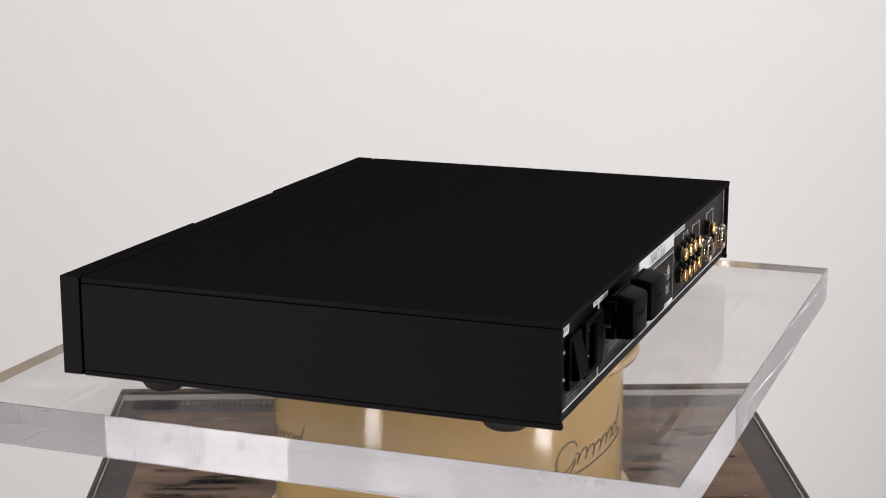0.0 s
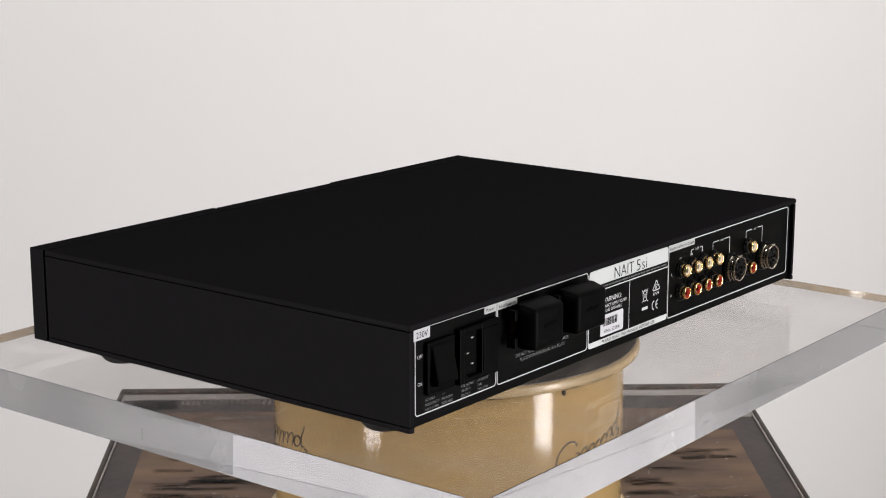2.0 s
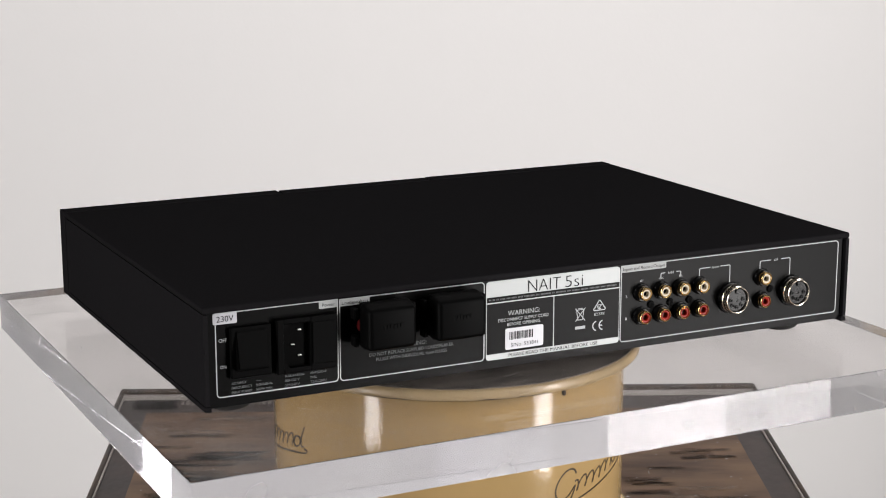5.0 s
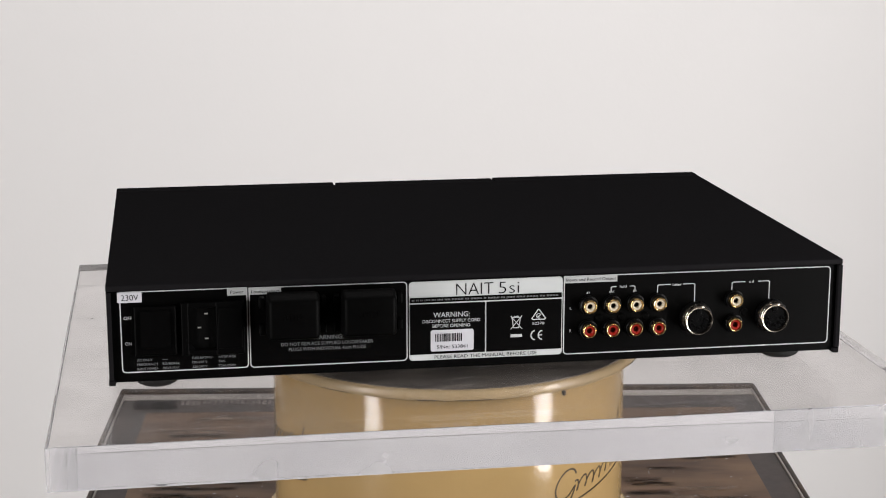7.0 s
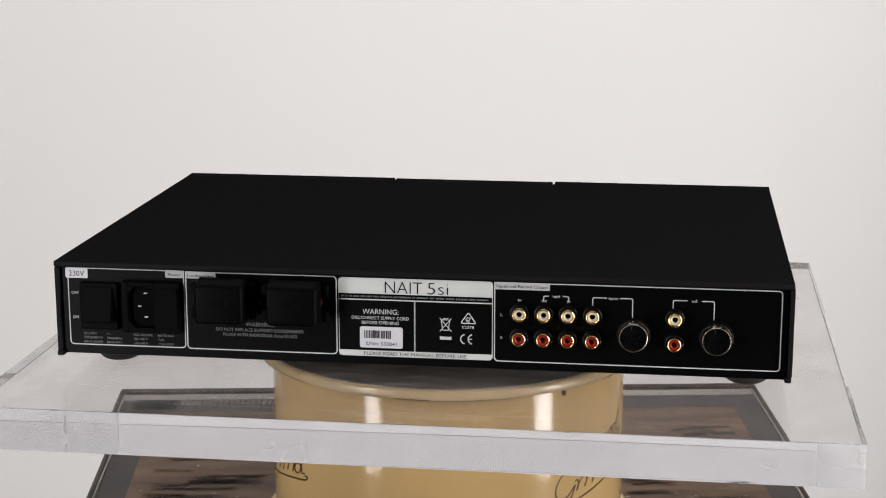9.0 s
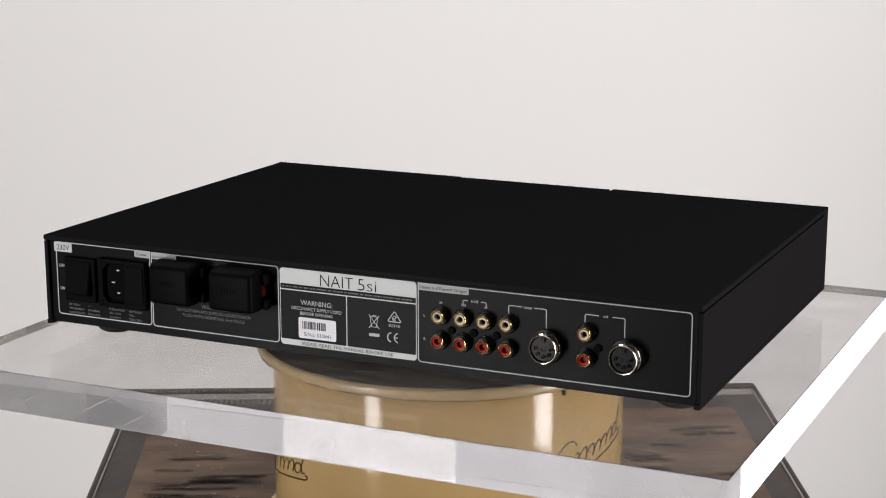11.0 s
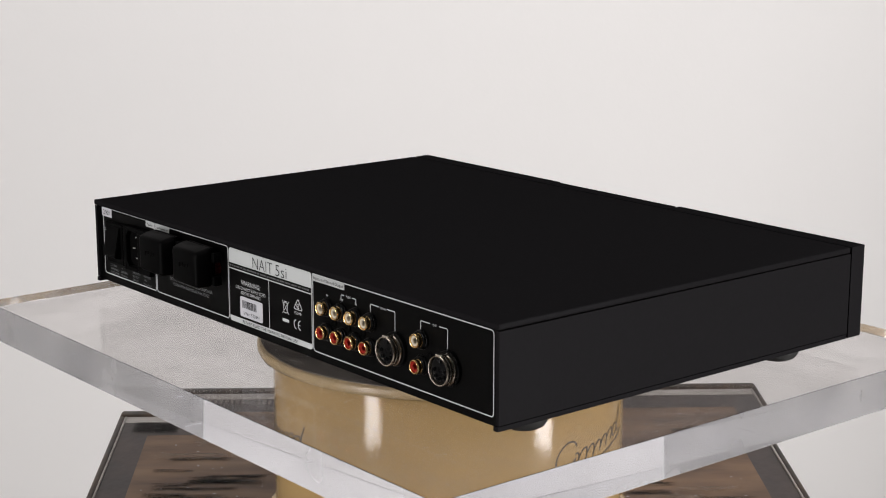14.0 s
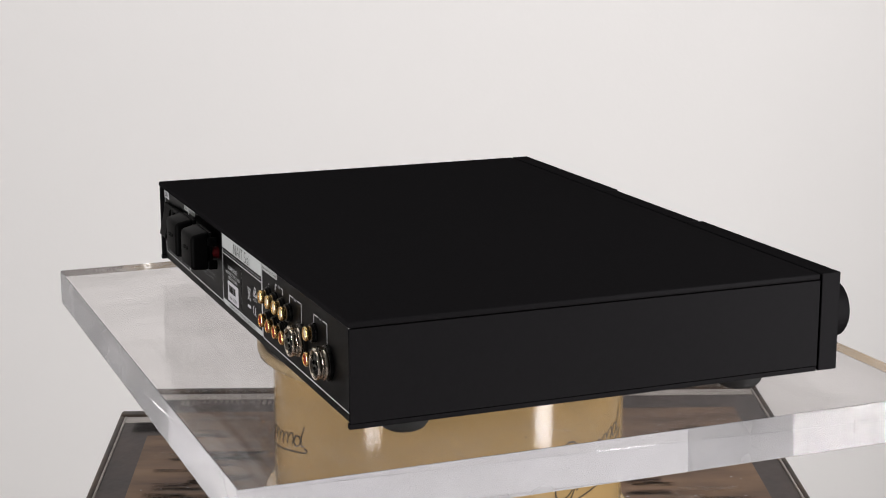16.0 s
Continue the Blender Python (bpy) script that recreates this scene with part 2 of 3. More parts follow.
def lathe(profile, n=48, axis="z", centre=(0, 0, 0), closed=False):
    """Turns (radius, height) pairs about an axis; height runs along z, or towards -y."""
    bm = bmesh.new()
    rings = []
    for r, h in profile:
        ring = []
        for i in range(n):
            a = 2 * math.pi * i / n
            if axis == "z":
                co = (centre[0] + r * math.cos(a), centre[1] + r * math.sin(a), centre[2] + h)
            else:
                co = (centre[0] + r * math.cos(a), centre[1] - h, centre[2] + r * math.sin(a))
            ring.append(bm.verts.new(co))
        rings.append(ring)
    pairs = list(zip(rings, rings[1:]))
    if closed:
        pairs.append((rings[-1], rings[0]))
    for p, q in pairs:
        for i in range(n):
            j = (i + 1) % n
            bm.faces.new((p[i], p[j], q[j], q[i]))
    if not closed:
        for ring in (rings[0], rings[-1]):
            bm.faces.new(ring)
    return bm


def prism(points, y0, y1):
    """A plate of an (x, z) outline between two depths."""
    bm = bmesh.new()
    a = [bm.verts.new((x, y0, z)) for x, z in points]
    b = [bm.verts.new((x, y1, z)) for x, z in points]
    bm.faces.new(a), bm.faces.new(b)
    for i in range(len(a)):
        j = (i + 1) % len(a)
        bm.faces.new((a[i], a[j], b[j], b[i]))
    return bm


def rounded(x0, x1, z0, z1, r, n=5, corners=(1, 1, 1, 1)):
    """A rectangle's outline with rounded corners: bottom right, top right, top left, bottom left."""
    out = []
    for k, (cx, cz) in enumerate(((x1 - r, z0 + r), (x1 - r, z1 - r), (x0 + r, z1 - r), (x0 + r, z0 + r))):
        if corners[k]:
            for i in range(n + 1):
                a = math.pi / 2 * (k - 1 + i / n)
                out.append((cx + r * math.cos(a), cz + r * math.sin(a)))
        else:
            out.append(((x1, z0), (x1, z1), (x0, z1), (x0, z0))[k])
    return out


def ribbon(points, width, y0, y1, closed=False):
    """A printed line of even width along (x, z) points."""
    bm = bmesh.new()
    n = len(points)
    left, right = [], []
    for i in range(n):
        p = Vector(points[i])
        a = Vector(points[(i - 1) % n]) if (closed or i > 0) else p
        b = Vector(points[(i + 1) % n]) if (closed or i < n - 1) else p
        d1 = (p - a).normalized() if (p - a).length > 0 else (b - p).normalized()
        d2 = (b - p).normalized() if (b - p).length > 0 else d1
        t = (d1 + d2).normalized()
        nrm = Vector((-t.y, t.x)) * (width / 2 / max(0.5, t.dot(d1)))
        left.append(p + nrm)
        right.append(p - nrm)
    def ring(pts, y):
        return [bm.verts.new((q.x, y, q.y)) for q in pts]
    la, ra, lb, rb = ring(left, y0), ring(right, y0), ring(left, y1), ring(right, y1)
    for i in range(n if closed else n - 1):
        j = (i + 1) % n
        bm.faces.new((la[i], la[j], ra[j], ra[i]))
        bm.faces.new((lb[i], lb[j], rb[j], rb[i]))
        bm.faces.new((la[i], la[j], lb[j], lb[i]))
        bm.faces.new((ra[i], ra[j], rb[j], rb[i]))
    return bm


def merged(*meshes):
    out = bmesh.new()
    for b in meshes:
        me = bpy.data.meshes.new("joined")
        b.to_mesh(me)
        b.free()
        out.from_mesh(me)
        bpy.data.meshes.remove(me)
    return out


def lettering(name, words, x, z, height, mat, parent, y, width=0, align="CENTER", thin=0.0, label=""):
    """Printed words: built-in font, capital height in metres, on the rear panel's plane at depth y."""
    data = bpy.data.curves.new(name, "FONT")
    data.body, data.size, data.resolution_u, data.offset = words, 1.0, 3, thin
    tmp = new("font_curve", data)
    bpy.context.view_layer.update()
    me = bpy.data.meshes.new_from_object(tmp.evaluated_get(bpy.context.evaluated_depsgraph_get()))
    bpy.data.objects.remove(tmp)
    bpy.data.curves.remove(data)
    xs = [v.co.x for v in me.vertices]
    ys = [v.co.y for v in me.vertices]
    x0, x1 = min(xs), max(xs)
    s = height / 0.72
    sx = width / (x1 - x0) if width else s
    shift = {"CENTER": (x0 + x1) / 2, "LEFT": x0, "RIGHT": x1}[align]
    for v in me.vertices:
        v.co = Vector((x + (v.co.x - shift) * sx, y, z + v.co.y * s))
    me.name = name
    me.materials.clear()
    me.materials.append(mat)
    ob = new(name, me)
    ob.parent = parent
    if label:
        tagged(ob, label)
    return ob


# ---- the studio ----
def studio():
    def wall(name, dims, mat, label, category):
        return tagged(part(name, box(*dims), mat), label, category, kind="structure")
    X, Y0, Y1, H, T = 2.3, -2.9, 1.45, 2.8, 0.1
    wall("wall_north", (-X - T, X + T, Y1, Y1 + T, 0, H), WALL, "plain white painted studio wall behind the table", "wall")
    # Out-of-view walls, floor and ceiling are added; their tones shape bounce and reflections.
    wall("wall_south", (-X - T, X + T, Y0 - T, Y0, 0, H), DIM, "unseen dark grey wall behind the camera", "wall")
    wall("wall_west", (-X - T, -X, Y0, Y1, 0, H), SIDE, "unseen pale side wall added to bounce light", "wall")
    wall("wall_east", (X, X + T, Y0, Y1, 0, H), SIDE, "unseen pale side wall added to bounce light", "wall")
    wall("floor", (-X - T, X + T, Y0 - T, Y1 + T, -T, 0), FLOOR, "unseen grey floor, toned to set the bounce light", "floor")
    wall("ceiling", (-X - T, X + T, Y0 - T, Y1 + T, H, H + T), DIM, "unseen dark grey ceiling added over the set", "ceiling")


studio()


# ---- the wooden chest under the drum ----
def chest():
    zw = Z0 - 0.130
    root = tagged(new("wooden_chest"), "old wooden chest with dark-edged, black-stencilled lid under the drum", "chest")
    root.matrix_world = pose(0.0021, -0.03, 0, 0, 0, 2.1)
    w, d = 0.2525, 0.255
    part("body", box(-w + 0.006, w - 0.006, -d + 0.006, d - 0.006, 0.0, zw - 0.018, 0.004), WOOD_DARK, root)
    lid = part("lid", box(-w + 0.001, w - 0.001, -d + 0.001, d - 0.001, zw - 0.018, zw - 0.004, 0.002), WOOD_DARK, root)
    e, b = 0.0046, 0.027  # metal edging, dark border
    for x0, x1, y0, y1 in ((-w, -w + e, -d, d - 0.0125), (w - e, w, -d, d - 0.0125), (-w, w, d - 0.013, d), (-w + e, w - e, -d, -d + e)):
        part("edging", box(x0, x1, y0, y1, zw - 0.020, zw, 0.0027, 4), TRIM, lid, "rounded dark lacquered edging", smooth=True)
    part("pale_band", box(-w + e, w - e, d - 0.027, d - 0.0134, zw - 0.005, zw - 0.0012, 0.0006), PALE, lid, "pale band along the back edge")
    for x0, x1, y0, y1 in ((-w + e, -w + b, -d + e, d - 0.0274), (w - b, w - e, -d + e, d - 0.0274), (-w + b, w - b, d - 0.058, d - 0.0274), (-w + b, w - b, -d + e, -d + b)):
        part("border_strip", box(x0, x1, y0, y1, zw - 0.005, zw - 0.0017), WOOD_DARK, lid, "dark stained border strip")
    n = 4
    y_lo, y_hi = -d + b, d - 0.058
    for i in range(n):
        y0, y1 = y_lo + i * (y_hi - y_lo) / n, y_lo + (i + 1) * (y_hi - y_lo) / n
        part("plank", box(-w + b, w - b, y0, y1, zw - 0.005, zw - 0.0017 - 0.00012 * (i % 2)), WOOD, lid, "brown stained plank with worn grain")
    for side in (-1, 1):  # edging's rubbed inner corner, its highlight painted in as a pale strip
        x = side * (w - e - 0.0006)
        part("edging_highlight", box(x - 0.0007, x + 0.0007, -d + 0.02, d - 0.014, zw - 0.003, zw - 0.0004, 0.0006, 2), PALE, lid, "pale strip for the highlight on the rubbed edging")
    rng = random.Random(5)
    # worn brush strokes: start, end, height on the lid, half width
    strokes = ((-0.209, -0.186, 0.116, 0.0035), (-0.207, -0.185, 0.087, 0.0040), (-0.182, -0.150, 0.092, 0.0042), (-0.211, -0.186, 0.066, 0.0045),
               (-0.206, -0.151, 0.078, 0.0034), (-0.207, -0.157, 0.063, 0.0042), (-0.200, -0.160, 0.140, 0.0036), (-0.190, -0.140, 0.050, 0.0045),
               (-0.170, -0.128, 0.104, 0.0030), (0.178, 0.212, 0.149, 0.0032), (0.178, 0.191, 0.133, 0.0040), (0.199, 0.213, 0.134, 0.0036),
               (0.130, 0.151, 0.086, 0.0070), (0.134, 0.160, 0.078, 0.0040), (0.128, 0.154, 0.061, 0.0050), (0.178, 0.212, 0.047, 0.0042), (0.150, 0.172, 0.110, 0.0030))
    def stroke(name, x0, x1, y, h, mat, label, lift):
        m, bow = 24, rng.uniform(-0.4, 0.4) * h
        line = [(x0 + (x1 - x0) * i / m, y + bow * math.sin(math.pi * i / m)) for i in range(m + 1)]
        top = [(px, py + h * rng.uniform(0.85, 1.1)) for px, py in line]
        low = [(px, py - h * rng.uniform(0.85, 1.1)) for px, py in line]
        bm = bmesh.new()
        face = bm.faces.new([bm.verts.new((px, py, zw - 0.0017 + lift)) for px, py in top + low[::-1]])
        made = bmesh.ops.extrude_face_region(bm, geom=[face])["geom"]
        bmesh.ops.translate(bm, vec=(0, 0, -0.001), verts=[v for v in made if isinstance(v, bmesh.types.BMVert)])
        part(name, bm, mat, lid, label)
    for x0, x1, y, h in strokes:
        stroke("stencil_mark", x0 - 0.004, x1 + 0.004, y, h * 1.05, STENCIL, "faded black brush stroke", 0.0002)
    for i in range(9):
        x, y = rng.choice((-1, 1)) * rng.uniform(0.15, 0.185), rng.uniform(0.03, 0.18)
        l = rng.uniform(0.014, 0.034)
        stroke("dark_stain", x - l, x + l, y, rng.uniform(0.004, 0.010), STENCIL if i % 3 == 0 else HAZE, "", 0.0003 + 0.00002 * i)
    for i in range(46):  # pale flecks of old paint
        x, y = rng.choice((-1, 1)) * rng.uniform(0.125, 0.224), rng.uniform(0.03, 0.19)
        l, h = rng.uniform(0.0004, 0.0013), rng.uniform(0.0003, 0.0007)
        bm = lathe([(0.0002, 0), (1.0, 0), (0.6, 1.0)], 7)
        bmesh.ops.transform(bm, matrix=Matrix.Translation((x, y, zw - 0.0017)) @ Matrix.Diagonal((l, h, 0.0002, 1)), verts=bm.verts)
        part("paint_fleck", bm, SCRATCH, lid)
    part("corner_patch", box(-w + 0.014, -w + 0.050, d - 0.054, d - 0.0275, zw - 0.0018, zw - 0.0009), PATCH, lid, "black corner patch")
    for i in range(30):
        x = -w + 0.047 + i * 0.0042
        part("pale_tick", box(x, x + 0.0022, d - 0.036 - rng.uniform(0, 0.006), d - 0.0276, zw - 0.0018, zw - 0.0013), TICK, lid, "small pale tick along the band")
    for ob in root.children_recursive:  # the chest widens a little towards its back
        for v in ob.data.vertices:
            v.co.x *= 1 + 0.074 * (v.co.y - 0.049)


chest()


# ---- the cream drum that holds the turntable ----
def script_wave(n=60):
    """A flowing underlined scribble, as (along, up) pairs from 0 to 1: no letters."""
    strokes = []
    first = [(0.17 + 0.10 * math.cos(a), 0.52 + 0.42 * math.sin(a)) for a in [0.5 + 4.9 * i / 20 for i in range(21)]]
    first += [(0.27, 0.36), (0.262, 0.12), (0.20, -0.22), (0.10, -0.36), (0.05, -0.30), (0.10, -0.20), (0.22, -0.10)]
    strokes.append(first)
    wave = []
    for i in range(n):
        u = i / (n - 1)
        x = 0.26 + 0.56 * u + 0.022 * math.sin(2 * math.pi * 6 * u)
        wave.append((x, 0.33 + 0.17 * math.sin(2 * math.pi * 6 * u + 1.2) + 0.03 * math.sin(9 * u)))
    strokes.append(wave)
    strokes.append([(0.84 + 0.045 * math.cos(a), 0.33 + 0.16 * math.sin(a)) for a in [0.4 + 5.6 * i / 14 for i in range(15)]]
                   + [(0.885, 0.42), (0.903, 0.64), (0.912, 0.80), (0.903, 0.66), (0.893, 0.42), (0.91, 0.2), (0.95, 0.22)])
    strokes.append([(0.22, -0.12), (0.40, -0.10), (0.60, -0.06), (0.80, -0.02), (0.94, 0.0), (0.98, 0.03), (0.985, 0.10), (0.95, 0.14)])
    smooth = []
    for p in strokes:  # rounded off and finely divided
        q = [p[0]] + p + [p[-1]]
        out = []
        for a, b, c, d in zip(q, q[1:], q[2:], q[3:]):
            for k in range(6):
                w = k / 6
                out.append(tuple(0.5 * (2 * b[j] + (c[j] - a[j]) * w + (2 * a[j] - 5 * b[j] + 4 * c[j] - d[j]) * w * w + (3 * b[j] - a[j] - 3 * c[j] + d[j]) * w ** 3) for j in (0, 1)))
        smooth.append(out + [p[-1]])
    return smooth


def on_drum(radius, a0, a1, z0, h, width, lean=0.0):
    """Lays the scribble round the drum from angle a0 to a1 (degrees from the camera's side)."""
    bms = []
    for pts in script_wave():
        bm = bmesh.new()
        rows = []
        flat = [Vector((u * radians(a1 - a0) * radius, v * h)) for u, v in pts]
        for i, p in enumerate(flat):
            t = (flat[min(i + 1, len(flat) - 1)] - flat[max(i - 1, 0)]).normalized()
            nrm = Vector((-t.y, t.x)) * width / 2
            ring = []
            for q, r in ((p + nrm, radius + 0.0002), (p - nrm, radius + 0.0002), (p - nrm, radius - 0.0004), (p + nrm, radius - 0.0004)):
                a = radians(a0) + (q.x + 0.25 * (q.y)) / radius
                ring.append(bm.verts.new((r * math.sin(a), -r * math.cos(a), z0 + q.y + lean * q.x)))
            rows.append(ring)
        for p, q in zip(rows, rows[1:]):
            for i in range(4):
                bm.faces.new((p[i], p[(i + 1) % 4], q[(i + 1) % 4], q[i]))
        bms.append(bm)
    return merged(*bms)


def drum():
    root = tagged(new("drum"), "glossy cream enamelled drum with brown script, on the chest", "drum")
    root.location = (0, 0, Z0 - 0.130)
    h = 0.0962
    part("shell", lathe([(0.110, 0), (0.1215, 0.0), (0.1232, 0.001), (0.1232, 0.003), (0.1205, 0.0055), (0.117, 0.0075), (0.117, h - 0.006), (0.1164, h - 0.001), (0.115, h), (0.100, h)], 128), CREAM, root, smooth=True)
    part("seam", lathe([(0.05, h), (0.1176, h), (0.1176, h + 0.0018), (0.05, h + 0.0018)], 96), SEAM, root, "dark seam below the turning cap")
    part("script_mark", on_drum(0.117, 30.6, 72.2, 0.0378, 0.0222, 0.0011, 0.14), LOGO, root, "brown painted script mark with an underline")
    part("script_mark", on_drum(0.117, -91.0, -49.6, 0.0362, 0.0222, 0.0011, 0.14), LOGO, root, "brown painted script mark with an underline")
    a = radians(37.5)
    part("paint_drip", merged(lathe([(0.0003, 0), (0.0011, 0.0004), (0.0015, 0.0018), (0.0012, 0.003), (0.0005, 0.0036)], 12, centre=(0.117 * math.sin(a), -0.117 * math.cos(a), h - 0.0045))), SEAM, root, "dark chip under the rim")


drum()


# ---- the turning cap, the clear plate and the amplifier; origin on the axis, z = 0 on the plate ----
def cap():
    root = tagged(new("turntable_cap"), "cream rimmed turning cap with scratched dark disc on the drum", "turntable")
    root.location = (0, 0, Z0)
    part("rim", lathe([(0.112, -0.0246), (0.1240, -0.0246), (0.1258, -0.0251), (0.1269, -0.0262), (0.1273, -0.0280), (0.1272, -0.0298), (0.1265, -0.0311), (0.1245, -0.0318), (0.112, -0.0318)], 128), CREAM_LIP, root, "worn cream painted rim", smooth=True)
    part("disc", lathe([(0.004, -0.0242), (0.1243, -0.0242), (0.1247, -0.0244), (0.1247, -0.0248), (0.004, -0.0248)], 96), DISC, root, "scratched dark grey disc")
    rng = random.Random(11)
    for i in range(46):
        a, r = rng.uniform(0, 2 * math.pi), 0.121 * math.sqrt(rng.uniform(0.1, 1))
        l, k = rng.uniform(0.004, 0.016), a + math.pi / 2 + rng.uniform(-0.5, 0.5)
        bm = box(-l / 2, l / 2, -0.00016, 0.00016, -0.02418, -0.02412)
        bmesh.ops.transform(bm, matrix=pose(r * math.cos(a), r * math.sin(a), 0, 0, 0, math.degrees(k)), verts=bm.verts)
        part("scratch", bm, SCRATCH, root)
    for a in (-88.5, -90.5, -93, -63, -47, -120, -150, 170, 30, 80, 130):
        t = radians(a)
        bm = lathe([(0.0003, -0.0003), (0.0009, 0), (0.0003, 0.0004)], 8)
        bmesh.ops.transform(bm, matrix=pose(0.1266 * math.cos(t), 0.1266 * math.sin(t), -0.0282), verts=bm.verts)
        part("chip", bm, SEAM, root, "small dark paint chip")
    for i in range(16):  # broken dark line where the rim meets the drum
        a0 = rng.uniform(0, 360)
        n, a1 = 8, a0 + rng.uniform(2, 12)
        bm = bmesh.new()
        rows = []
        for k in range(n + 1):
            t = radians(a0 + (a1 - a0) * k / n)
            h = 0.00013 * (1 - abs(2 * k / n - 1) ** 3) + 0.00003
            rows.append([bm.verts.new((r * math.cos(t), r * math.sin(t), z)) for r, z in ((0.1258, -0.0309 + h), (0.12695, -0.0309 + h), (0.12695, -0.0309 - h), (0.1258, -0.0309 - h))])
        for p, q in zip(rows, rows[1:]):
            for k in range(4):
                bm.faces.new((p[k], p[(k + 1) % 4], q[(k + 1) % 4], q[k]))
        part("seam_line", bm, SEAM, root, "broken dark line at the seam")
    return root


def plate():
    root = tagged(part("clear_plate", box(-0.2503, 0.2512, -0.2136, 0.2140, -0.024, 0.0010, 0.0004, 2), ACRYLIC),
                  "thick clear acrylic plate with polished edges and light scratches", "plate")
    root.location = (0, 0, Z0)
    root.visible_shadow = False
    root.data.materials.append(EDGE)
    for f in root.data.polygons:
        if abs(f.normal.z) < 0.9:
            f.material_index = 1
    film_bm = bmesh.new()
    film_bm.faces.new([film_bm.verts.new(p) for p in ((-0.2490, -0.2123, 0.0011), (0.2500, -0.2123, 0.0011), (0.2500, 0.2127, 0.0011), (-0.2490, 0.2127, 0.0011))])
    part("dust_film", film_bm, DUST, root, "thin wiped dust and smears").visible_shadow = False
    rng = random.Random(3)
    for i in range(210):
        x, y = rng.uniform(-0.245, 0.245), rng.uniform(-0.208, 0.208)
        l = rng.uniform(0.002, 0.010 if i % 5 else 0.022)
        bm = box(-l / 2, l / 2, -0.00003, 0.00003, 0.0, 0.00003)
        bmesh.ops.transform(bm, matrix=pose(x, y, 0.00112, 0, 0, rng.uniform(0, 180)), verts=bm.verts)
        part("scratch", bm, SPECK if i % 4 == 0 else SCRATCH, root)
    for i in range(14):  # faint marks on the buffed edges
        l, side = rng.uniform(0.003, 0.016), rng.choice((0, 1, 2))
        bm = box(-l / 2, l / 2, -0.00003, 0.00002, -0.00003, 0.00003)
        m = (pose(rng.uniform(-0.24, 0.24), -0.21362, rng.uniform(-0.021, -0.003), 0, rng.uniform(-25, 25), 0),
             pose(-0.25032, rng.uniform(-0.2, 0.2), rng.uniform(-0.021, -0.003), rng.uniform(-25, 25), 0, 90),
             pose(0.25122, rng.uniform(-0.2, 0.2), rng.uniform(-0.021, -0.003), rng.uniform(-25, 25), 0, -90))[side]
        bmesh.ops.transform(bm, matrix=m, verts=bm.verts)
        part("edge_mark", bm, EDGE_MARK, root)
    for x, l in ((-0.196, 0.0045), (0.092, 0.003), (-0.02, 0.002), (0.171, 0.0026), (-0.118, 0.002)):
        bm = box(x - l / 2, x + l / 2, -0.21365, -0.2131, 0.0004, 0.00105, 0.0002, 1)
        part("edge_chip", bm, SPECK, root, "small dark chip in the upper arris")
    for x, y in ((0.235, 0.10), (-0.235, 0.05), (0.232, -0.05)):
        bm = lathe([(0.0003, 0), (0.0007, 0.0001), (0.0004, 0.0003)], 7, centre=(x, y, 0.00112))
        part("speck", bm, SPECK, root, "dark speck of dirt")
    return root


PY = -0.1405     # rear panel's face
IN = PY - 0.0002  # print on it


def phono_socket(root, x, z, ring, label):
    c = (x, 0, z)
    s = part("phono_socket", lathe([(0.0040, -PY), (0.0040, 0.1434), (0.0037, 0.1436), (0.0037, 0.1440), (0.0040, 0.1442), (0.0042, 0.1456), (0.00415, 0.1462), (0.0039, 0.1467), (0.0036, 0.1469), (0.0033, 0.1467), (0.0032, 0.1462), (0.0032, 0.1422), (0.0005, 0.1422)], 28, "y", c), GOLD, root, label, smooth=True)
    part("washer", lathe([(0.0057, 0.1404), (0.0057, 0.1416), (0.0055, 0.1419), (0.0052, 0.1420), (0.0051, 0.1432), (0.0047, 0.1435), (0.0041, 0.1435)], 28, "y", c), BASE, s, "black moulded collar", smooth=True)
    part("insulator", lathe([(0.0031, 0.1415), (0.0031, 0.1458), (0.0028, 0.1462), (0.0022, 0.1461), (0.0017, 0.1456), (0.0016, 0.1415)], 24, "y", c, True), ring, s, smooth=True)
    part("bore", lathe([(0.0016, 0.1415), (0.0016, 0.1436), (0.0004, 0.1437)], 12, "y", c), RED_BORE if ring is RED else DARK, s)


